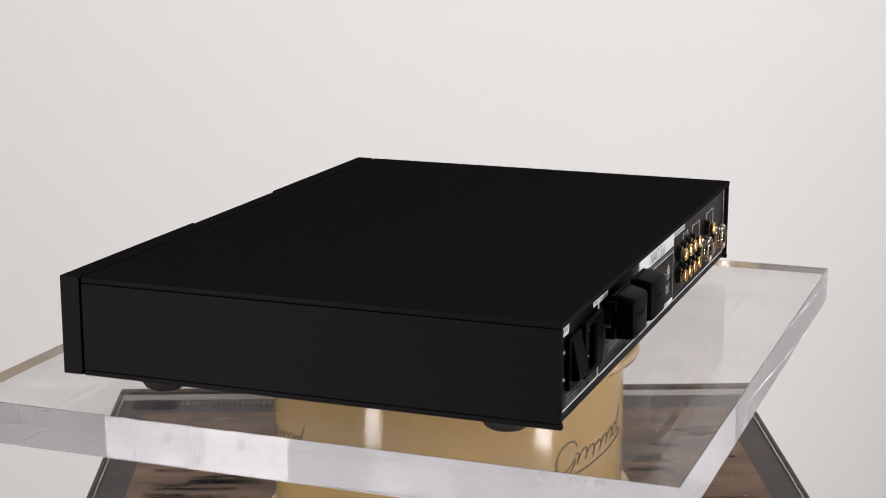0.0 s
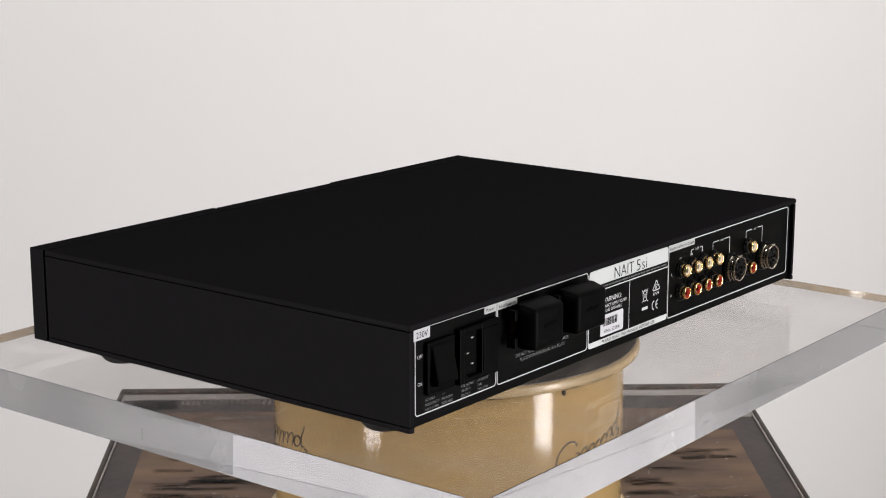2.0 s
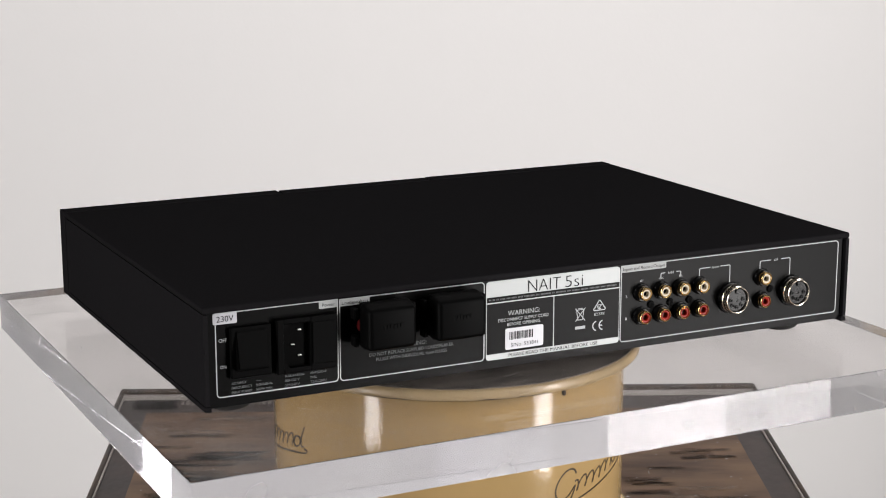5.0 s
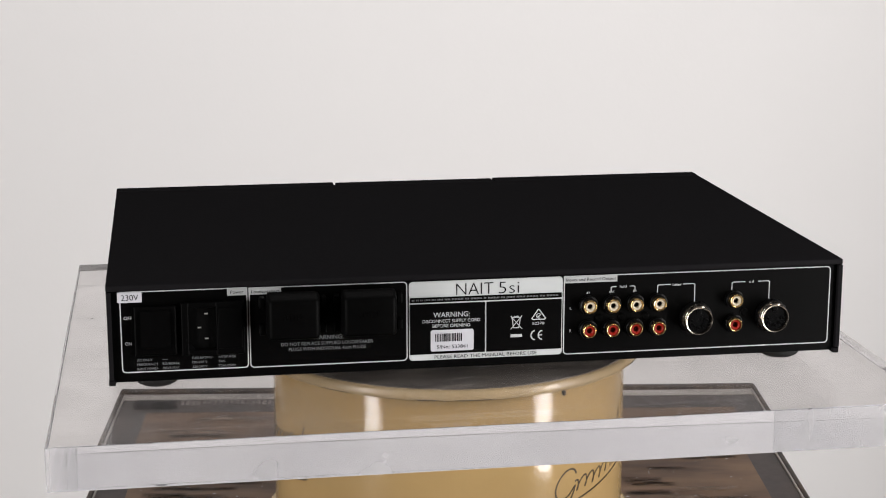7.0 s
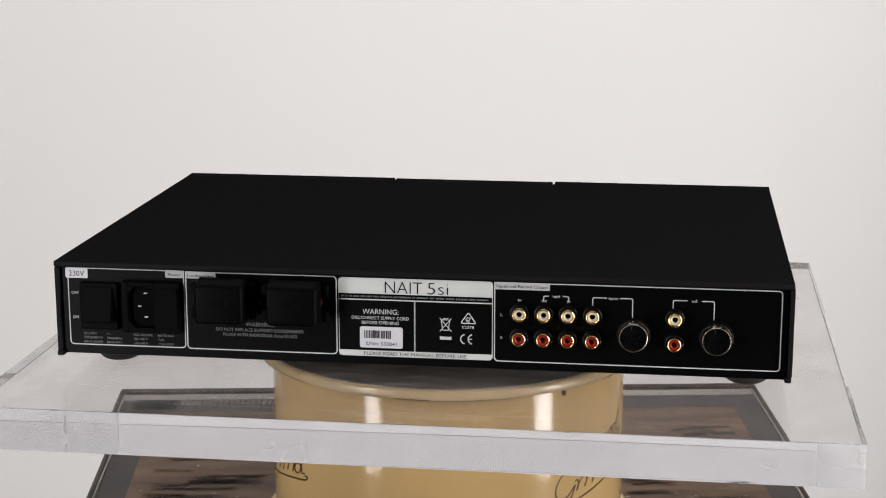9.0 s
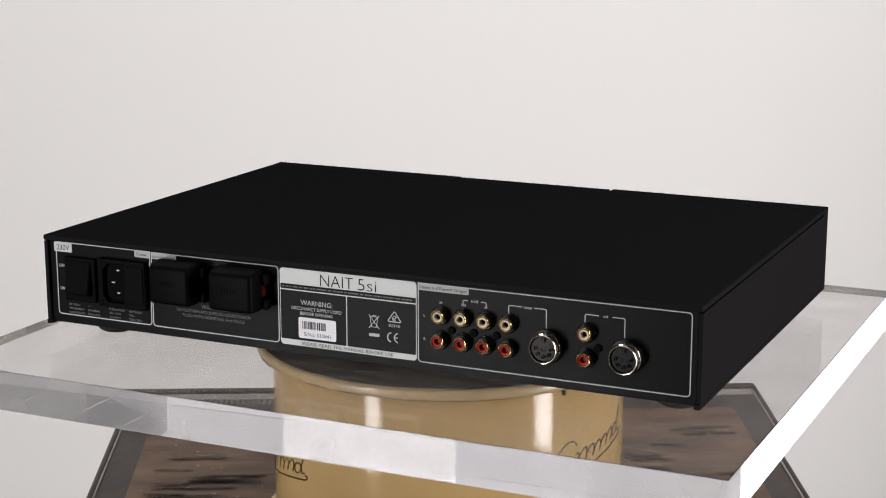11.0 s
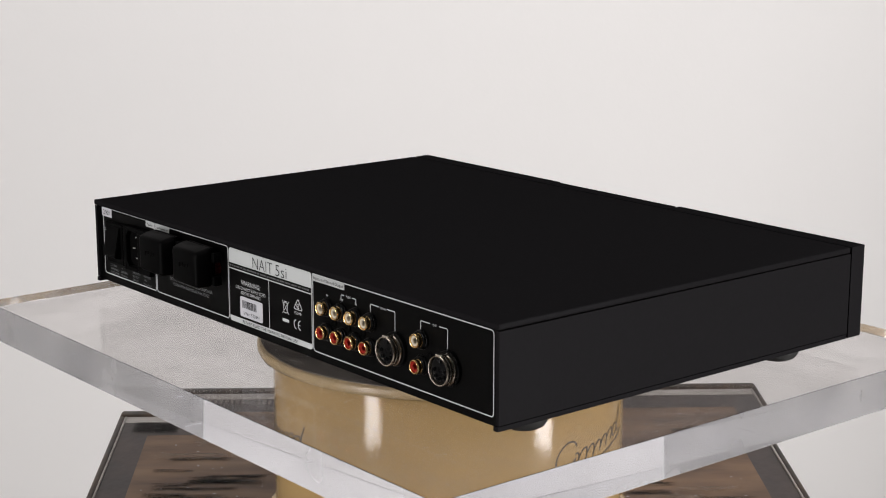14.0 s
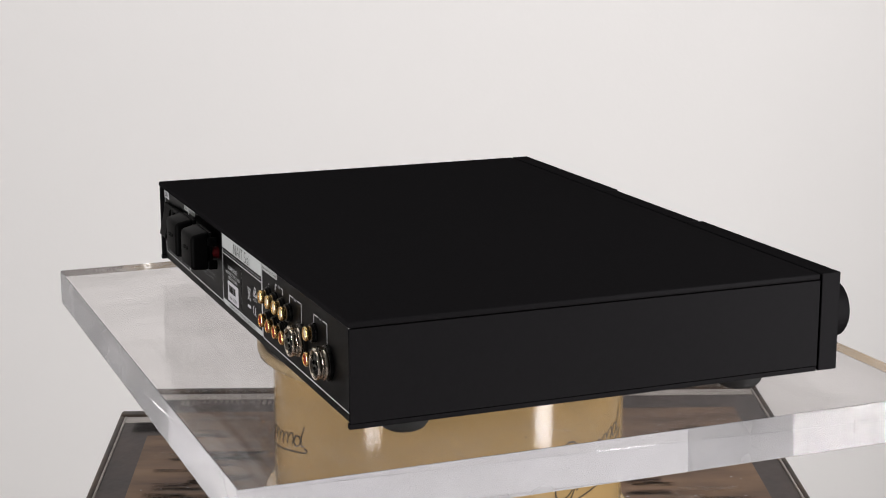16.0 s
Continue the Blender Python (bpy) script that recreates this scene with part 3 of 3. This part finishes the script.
def din_socket(root, x, z):
    c = (x, 0, z)
    s = part("din_socket", merged(
        lathe([(0.0082, 0.1400), (0.0082, 0.1462), (0.0080, 0.1464), (0.0080, 0.1468), (0.0084, 0.1471), (0.0085, 0.1480), (0.0084, 0.1487), (0.0081, 0.1491), (0.0078, 0.1490), (0.0075, 0.1484), (0.0074, 0.1410)], 48, "y", c, True),
        lathe([(0.0088, 0.1426), (0.0091, 0.1431), (0.0091, 0.1443), (0.0087, 0.1449)], 48, "y", c, True),
        box(x - 0.0026, x + 0.0026, -0.1489, -0.1430, z + 0.0078, z + 0.0092, 0.0006)), SILVER, root, "nickel-plated round multi-pin socket", smooth=True)
    part("washer", lathe([(0.0100, 0.1404), (0.0100, 0.1420), (0.0097, 0.1425), (0.0089, 0.1427)], 40, "y", c), BASE, s, smooth=True)
    part("insert", lathe([(0.00735, 0.1400), (0.00735, 0.1470), (0.0070, 0.1474), (0.0012, 0.1474), (0.0010, 0.1470), (0.0003, 0.1470)], 36, "y", c), BASE, s, smooth=True)
    for a in (180, 225, 270, 315, 0):
        t = radians(a)
        px, pz = x + 0.0046 * math.cos(t), z + 0.0046 * math.sin(t)
        k = part("contact", lathe([(0.0013, 0.1470), (0.0013, 0.1480), (0.0012, 0.1483), (0.0008, 0.1483), (0.0007, 0.1472)], 12, "y", (px, 0, pz)), BASE, s, smooth=True)
        part("contact_hole", lathe([(0.00072, 0.1470), (0.00072, 0.1479), (0.0002, 0.1480)], 10, "y", (px, 0, pz)), DARK, k)
    part("keyway", box(x - 0.0013, x + 0.0013, -0.1484, -0.1470, z + 0.0042, z + 0.0070, 0.0003), BASE, s)


def speaker_plug(root, x0, x1, z0, z1, outer):
    bm = bmesh.new()  # tapers towards its face
    back = [bm.verts.new((x, -0.1472, z)) for x, z in ((x0, z0), (x1, z0), (x1, z1), (x0, z1))]
    face = [bm.verts.new((x, -0.1594, z)) for x, z in ((x0 + 0.0012, z0 + 0.0004), (x1 - 0.0012, z0 + 0.0004), (x1 - 0.0012, z1 - 0.0030), (x0 + 0.0012, z1 - 0.0030))]
    bm.faces.new(back), bm.faces.new(face)
    for i in range(4):
        bm.faces.new((back[i], back[(i + 1) % 4], face[(i + 1) % 4], face[i]))
    bmesh.ops.bevel(bm, geom=bm.edges[:], offset=0.0026, segments=4, profile=0.5, affect="EDGES")
    p = part("speaker_plug", bm, PLASTIC, root, "square black moulded speaker plug", smooth=True)
    cx, cz = (x0 + x1) / 2, (z0 + z1) / 2
    part("step", box(x0 + 0.0012, x1 - 0.0012, -0.1472, -0.1450, z0 + 0.001, z1 - 0.001, 0.0006), PLASTIC, p)
    for x in (x0 - 0.0034, x1 + 0.0002):
        for z in (z0 + 0.0012, z1 - 0.0098):
            part("tab", box(x, x + 0.0032, -0.1490, -0.1430, z, z + 0.0062, 0.0007), PLASTIC, p)
    # embossed mark: plain bars
    mark = [box(cx - 0.0058 + i * 0.0020, cx - 0.0046 + i * 0.0020, -0.15975, -0.1592, cz - 0.0012 + 0.0004 * i % 0.0011, cz + 0.0014 + 0.0003 * (i % 3), 0.00012, 1) for i in range(6)]
    part("embossed_mark", merged(*mark), PLASTIC, p, "moulded dark mark")
    for x, mat in ((x0 + 0.0045, RED_DARK if outer < 0 else PLASTIC), (x1 - 0.0045, RED_DARK if outer > 0 else PLASTIC)):
        part("terminal", lathe([(0.0044, -PY), (0.0044, 0.1462), (0.0040, 0.1466), (0.0005, 0.1466)], 24, "y", (x + (-0.0012 if outer > 0 else 0.0014) * (1 if mat is RED_DARK else 0), 0, cz - 0.002)), mat, p, "red terminal" if mat is RED_DARK else "")


def amplifier():
    root = tagged(new("amplifier"), "slim matte black amplifier with printed rear sockets, on the clear plate", "amplifier")
    root.location = (0, 0, Z0)
    XL, XR = -0.2182, 0.2153
    cover = part("top_cover", box(XL, XR, -0.1436, 0.1434, 0.0664, 0.0700, 0.0010, 3), CASE, root, smooth=True)
    part("chassis", box(XL + 0.003, XR - 0.003, -0.1375, 0.1446, 0.0140, 0.0664), DARK, root)
    part("base_plate", box(XL + 0.0006, XR - 0.0006, -0.1385, 0.1434, 0.0125, 0.0139), CASE, root)
    for x0, x1, o in ((XL, XL + 0.0026, 1), (XR - 0.0026, XR, -1)):
        part("side_panel", box(x0 + 0.0003, x1 + 0.0003, -0.1430, 0.1434, 0.0150, 0.0660, 0.0003), CASE, root)
        part("side_lip", box(min(x0, x0 + 0.0012 * o) , x1 if o < 0 else x1 + 0.0012, -0.1434, 0.1434, 0.0117, 0.0146, 0.0004), CASE, root)
    # front: two outer sections, a middle one set back, and the core behind the grooves
    part("front_core", box(XL + 0.002, XR - 0.002, 0.1440, 0.1520, 0.0135, 0.0688), DARK, root)
    part("front_section", box(XL, -0.0610, 0.1448, 0.1572, 0.0117, 0.0700, 0.0005), CASE, root)
    part("front_section", box(-0.0594, 0.0575, 0.1448, 0.1552, 0.0117, 0.0700, 0.0005), CASE, root)
    part("front_section", box(0.0591, XR, 0.1448, 0.1572, 0.0117, 0.0700, 0.0005), CASE, root)
    knob = part("volume_knob", lathe([(0.0162, -0.1572), (0.0162, -0.1588), (0.0174, -0.1597), (0.0174, -0.1774), (0.0167, -0.1782), (0.0005, -0.1782)], 64, "y", (0.180, 0, 0.0387)), CASE, root, smooth=True)
    for x in (-0.1915, 0.1915):
        for y in (-0.1045, 0.1055):
            part("foot", lathe([(0.0142, 0.0126), (0.0145, 0.0100), (0.0135, 0.0050), (0.0118, 0.0026), (0.0095, 0.0013), (0.003, 0.0010)], 40, "z", (x, y, 0)), RUBBER, root, "round black rubber foot", smooth=True)
    rear = part("rear_panel", box(XL + 0.0032, XR - 0.0032, PY, -0.1374, 0.0130, 0.0663), PANEL, root)

    # printed frames
    def outline(x0, x1, z0, z1, r=0.0022, corners=(1, 1, 1, 1), w=0.00062):
        part("printed_line", ribbon(rounded(x0, x1, z0, z1, r, 5, corners), w, IN, PY + 0.0001, True), PRINT, rear)
    outline(-0.2104, -0.1394, 0.0186, 0.0655, corners=(1, 0, 0, 1))
    outline(-0.1381, -0.0477, 0.0184, 0.0652, corners=(1, 1, 0, 1))
    outline(0.0453, 0.2086, 0.0178, 0.0648, corners=(1, 1, 0, 1))

    def tag(name, x0, x1, z0, z1, mat, label):
        return part(name, prism(rounded(x0, x1, z0, z1, 0.0005, 3), IN - 0.00015, PY + 0.0001), mat, rear, label)
    T = IN - 0.00025
    tag("voltage_sticker", -0.2118, -0.1982, 0.0594, 0.0655, PAPER, "small white voltage sticker")
    lettering("voltage_lettering", "230V", -0.2049, 0.0607, 0.0034, INK, rear, T, 0.0096)
    tag("heading_tag", -0.1505, -0.1396, 0.0613, 0.0653, GREY_PRINT, "grey heading tag")
    lettering("heading_lettering", "Power", -0.1450, 0.0624, 0.0019, INK, rear, T, 0.0075)
    tag("heading_tag", -0.1379, -0.1200, 0.0613, 0.0650, GREY_PRINT, "grey heading tag")
    lettering("heading_lettering", "Loudspeakers", -0.1369, 0.0622, 0.0019, INK, rear, T, 0.0160, "LEFT")
    tag("heading_tag", 0.0455, 0.0771, 0.0608, 0.0646, GREY_PRINT, "grey heading tag")
    lettering("heading_lettering", "Inputs and Record Output", 0.0464, 0.0619, 0.0019, INK, rear, T, 0.0298, "LEFT")

    def say(words, x, z, h, w=0, align="CENTER", mat=PRINT):
        lettering("printed_words", words, x, z - h / 2, h, mat, rear, IN, w, align)
    say("OFF", -0.2064, 0.0504, 0.0020, 0.0046)
    say("ON", -0.2066, 0.0355, 0.0020, 0.0036)
    for k, (a, b, c, d) in enumerate((("AC ONLY", "~", "FUSE RATING:", "ANTISURGE"), ("FREQUENCY", "50/60Hz", "100-120 V", "T4AL"), ("INPUT POWER", "300VA MAX", "220-240 V", "T2AL/250V"))):
        z = 0.0256 - 0.0026 * k
        for words, x, w in ((a, -0.2021, 0.0085 if k == 0 else 0.0118), (b, -0.1880, 0.003 if k == 0 else 0.0095), (c, -0.1712, 0.0116 if k == 0 else 0.0085), (d, -0.1564, 0.0098 if k != 1 else 0.0042)):
            say(words, x, z, 0.0014, w, "LEFT", DIM_PRINT)
    # Warnings in dim print: the plugs' shade is put into the colour
    say("WARNING:", -0.0937, 0.0346, 0.0026, 0.0178, "CENTER", DIM_PRINT)
    say("DO NOT REPLACE SUPPLIED LOUDSPEAKER", -0.0940, 0.0311, 0.0020, 0.0530, "CENTER", DIM_PRINT)
    say("PLUGS WITH INDIVIDUAL 4mm PLUGS", -0.0940, 0.0280, 0.0020, 0.0444, "CENTER", DIM_PRINT)

    # label plate in the middle
    plate_ob = part("label_plate", prism(rounded(-0.0465, 0.0443, 0.0179, 0.0651, 0.0022), IN - 0.0001, PY + 0.0001), LABEL, root, "silver label with black fields and printed words")
    L = IN - 0.0003
    part("label_field", prism(rounded(-0.0460, 0.0438, 0.0525, 0.0556, 0.0002, 1), L, IN), INK, plate_ob)
    part("label_field", prism(rounded(-0.0460, -0.0018, 0.0215, 0.0517, 0.0002, 1), L, IN), INK, plate_ob)
    part("label_field", prism(rounded(-0.0010, 0.0438, 0.0215, 0.0517, 0.0002, 1), L, IN), INK, plate_ob)
    lettering("label_lettering", "NAIT", -0.0189, 0.0563, 0.0075, INK, plate_ob, L, 0.0219, "LEFT", -0.016)
    lettering("label_lettering", "5si", 0.0062, 0.0563, 0.0075, INK, plate_ob, L, 0.0121, "LEFT", -0.016)
    U = L - 0.0001
    rng = random.Random(2)
    x = -0.0448
    bars = []
    while x < 0.0424:  # maker's line, drawn as plain bars
        for k in range(rng.choice((2, 3, 4, 6, 8))):
            if x < 0.0424:
                bars.append(box(x, x + 0.00052, U, L, 0.0536, 0.0545))
                x += 0.00088
        x += 0.0007
    part("maker_line", merged(*bars), DIM_PRINT, plate_ob)

    def note(words, x, z, h, w, mat=PRINT, y=U):
        lettering("label_lettering", words, x, z - h / 2, h, mat, plate_ob, y, w)
    note("WARNING:", -0.0216, 0.0451, 0.0031, 0.0214)
    note("DISCONNECT SUPPLY CORD", -0.0217, 0.0413, 0.0020, 0.0338)
    note("BEFORE OPENING", -0.0217, 0.0384, 0.0020, 0.0220)
    note("PLEASE READ THE MANUAL BEFORE USE", -0.0012, 0.0197, 0.0021, 0.0608, INK, L)
    sticker = part("serial_sticker", prism(rounded(-0.0339, -0.0085, 0.0231, 0.0359, 0.0012), U - 0.0001, L), PAPER, plate_ob, "white rounded sticker with a bar code")
    x, bars = -0.0312, []
    while x < -0.0150:
        l = rng.choice((0.0003, 0.0005, 0.0008))
        bars.append(box(x, x + l, U - 0.0002, U, 0.0289, 0.0337))
        x += l + rng.choice((0.0003, 0.0005, 0.0007))
    part("bar_code", merged(*bars), INK, plate_ob)
    note("S/No: 533841", -0.0212, 0.0258, 0.0022, 0.0180, INK, U - 0.0002)
    # crossed-out bin
    cx, cz = 0.0168, 0.0385
    lines = [[(cx - 0.0034, cz + 0.0040), (cx + 0.0034, cz - 0.0040)], [(cx + 0.0034, cz + 0.0040), (cx - 0.0034, cz - 0.0040)],
             [(cx - 0.0026, cz + 0.0028), (cx - 0.0017, cz - 0.0032), (cx + 0.0015, cz - 0.0032), (cx + 0.0024, cz + 0.0028)],
             [(cx - 0.0030, cz + 0.0030), (cx + 0.0030, cz + 0.0030)], [(cx - 0.0015, cz + 0.0037), (cx + 0.0015, cz + 0.0037)]]
    part("bin_symbol", merged(*[ribbon(l, 0.00042, U, L) for l in lines]), PRINT, plate_ob)
    part("bin_bar", box(cx - 0.0034, cx + 0.0034, U, L, 0.0296, 0.0314), PRINT, plate_ob)
    cx, cz = 0.0301, 0.0398
    tri = [(cx - 0.0041, cz + 0.0006), (cx - 0.0036, cz), (cx + 0.0036, cz), (cx + 0.0041, cz + 0.0006), (cx + 0.0004, cz + 0.0059), (cx - 0.0004, cz + 0.0059)]
    part("tick_symbol", merged(ribbon(tri, 0.0006, U, L, True), ribbon([(cx + 0.0014 * math.cos(0.5 + 5.0 * i / 12), cz + 0.0021 + 0.0014 * math.sin(0.5 + 5.0 * i / 12)) for i in range(13)], 0.0004, U, L),
                               ribbon([(cx - 0.0008, cz + 0.0022), (cx - 0.0001, cz + 0.0014), (cx + 0.0014, cz + 0.0034)], 0.0005, U, L)), PRINT, plate_ob)
    note("E2378", 0.0300, 0.0375, 0.0017, 0.0070)
    arcs = []
    for ax in (0.0284, 0.0328):
        arcs.append(ribbon([(ax + 0.0028 * math.cos(radians(100 + 160 * i / 14)), 0.0303 + 0.0028 * math.sin(radians(100 + 160 * i / 14))) for i in range(15)], 0.0007, U, L))
    arcs.append(ribbon([(0.0301, 0.0303), (0.0322, 0.0303)], 0.0006, U, L))
    part("conformity_mark", merged(*arcs), PRINT, plate_ob)

    # sockets, with their brackets and words
    for k, x in enumerate((0.0599, 0.0740, 0.0880, 0.1020, 0.1489)):
        phono_socket(root, x, 0.0472, IVORY, "gold-plated phono socket with white ring")
        phono_socket(root, x - 0.0001, 0.0326, RED, "gold-plated phono socket with red ring")
    din_socket(root, 0.1256, 0.0366)
    din_socket(root, 0.1725, 0.0362)
    for x in (0.0666, 0.0806, 0.0946, 0.1557):
        s = part("screw", lathe([(0.0024, 0.1404), (0.0024, 0.1412), (0.0018, 0.1417), (0.0004, 0.1418)], 16, "y", (x, 0, 0.0390)), PLASTIC, root, "black panel screw", smooth=True)
        part("slot", merged(box(x - 0.0013, x + 0.0013, -0.1420, -0.1417, 0.0387, 0.0393), box(x - 0.0003, x + 0.0003, -0.1420, -0.1417, 0.0377, 0.0403)), DARK, s)

    def bracket(x0, x1, gap0, gap1, top, low0, low1):
        for a, b, low in ((x0, gap0, low0), (x1, gap1, low1)):
            part("printed_line", ribbon([(b, top), (a + (0.0006 if b > a else -0.0006), top), (a, top - 0.0006), (a, low)], 0.0005, IN, PY + 0.0001), PRINT, rear)
    bracket(0.0736, 0.0880, 0.0767, 0.0847, 0.0576, 0.0545, 0.0545)
    bracket(0.1018, 0.1246, 0.1098, 0.1173, 0.0576, 0.0528, 0.0466)
    bracket(0.1475, 0.1707, 0.1556, 0.1636, 0.0575, 0.0528, 0.0466)
    for words, x, z, w in (("av", 0.0598, 0.0549, 0.0022), ("out", 0.0740, 0.0549, 0.0032), ("in", 0.0879, 0.0549, 0.0018), ("hdd", 0.0808, 0.0576, 0.0040),
                           ("tuner", 0.1136, 0.0576, 0.0056), ("cd", 0.1595, 0.0576, 0.0028), ("L", 0.0494, 0.0458, 0.0012), ("R", 0.0494, 0.0319, 0.0014)):
        say(words, x, z, 0.0018, w)

    # mains side
    sw = part("power_switch", box(-0.2030, -0.1795, -0.1432, PY, 0.0285, 0.0572, 0.0008), PLASTIC, root, "black rocker mains switch")
    bm = bmesh.new()
    prof = ((-0.1425, 0.0556), (-0.1438, 0.0550), (-0.1481, 0.0350), (-0.1474, 0.0338), (-0.1425, 0.0328))
    a = [bm.verts.new((-0.1999, y, z)) for y, z in prof]
    b = [bm.verts.new((-0.1826, y, z)) for y, z in prof]
    bm.faces.new(a), bm.faces.new(b)
    for i in range(len(a)):
        j = (i + 1) % len(a)
        bm.faces.new((a[i], a[j], b[j], b[i]))
    bmesh.ops.bevel(bm, geom=bm.edges[:], offset=0.0004, segments=2, affect="EDGES")
    part("rocker", bm, PLASTIC, sw)
    inlet = part("mains_inlet", merged(
        box(-0.1768, -0.1726, -0.1444, PY, 0.0278, 0.0588, 0.0007), box(-0.1572, -0.1412, -0.1444, PY, 0.0278, 0.0588, 0.0007),
        box(-0.1730, -0.1568, -0.1444, PY, 0.0556, 0.0588, 0.0007), box(-0.1730, -0.1568, -0.1444, PY, 0.0278, 0.0310, 0.0007),
        prism([(-0.1728, 0.0560), (-0.1728, 0.0515), (-0.1690, 0.0560)], -0.1442, PY), prism([(-0.1728, 0.0306), (-0.1690, 0.0306), (-0.1728, 0.0350)], -0.1442, PY)), PLASTIC, root, "black three-pin mains inlet with fuse drawer")
    part("recess", box(-0.1728, -0.1570, PY - 0.0004, PY, 0.0308, 0.0558), DARK, inlet)
    for x, z in ((-0.1627, 0.0515), (-0.1666, 0.0435), (-0.1627, 0.0370)):
        part("pin", box(x - 0.0010, x + 0.0010, -0.1420, PY, z - 0.0003, z + 0.0003, 0.0001), TINNED, inlet, "bright metal pin")
    part("fuse_drawer", box(-0.1562, -0.1424, -0.1450, -0.1443, 0.0315, 0.0555, 0.0004), PLASTIC, inlet)
    speaker_plug(root, -0.1296, -0.0985, 0.0379, 0.0645, -1)
    speaker_plug(root, -0.0871, -0.0548, 0.0382, 0.0645, 1)
    return root


TURNING = [cap(), plate(), amplifier()]


def motions():
    # one slow turn clockwise seen from above, slightly uneven as the plate is driven
    early = (69.70, 65.36, 61.06, 56.74, 52.33, 48.11, 43.83, 39.51)
    middle = (18.07, 13.99, 9.42, 5.30, 0.92, -3.24, -7.46, -11.78)
    late = (-33.42, -37.53, -42.30, -46.12, -50.64, -54.78, -59.13, -63.25, -67.80)
    rows = [(0.5 * i, a) for i, a in enumerate(early)] + [(4.3, 32.67), (5.2, 24.97)] + [(6 + 0.5 * i, a) for i, a in enumerate(middle)]
    rows += [(10.3, -18.68), (11.2, -26.40)] + [(12 + 0.5 * i, a) for i, a in enumerate(late)]
    for thing in TURNING:
        walk(thing, [(float(t), pose(0, 0, Z0, 0, 0, a)) for t, a in rows])


motions()
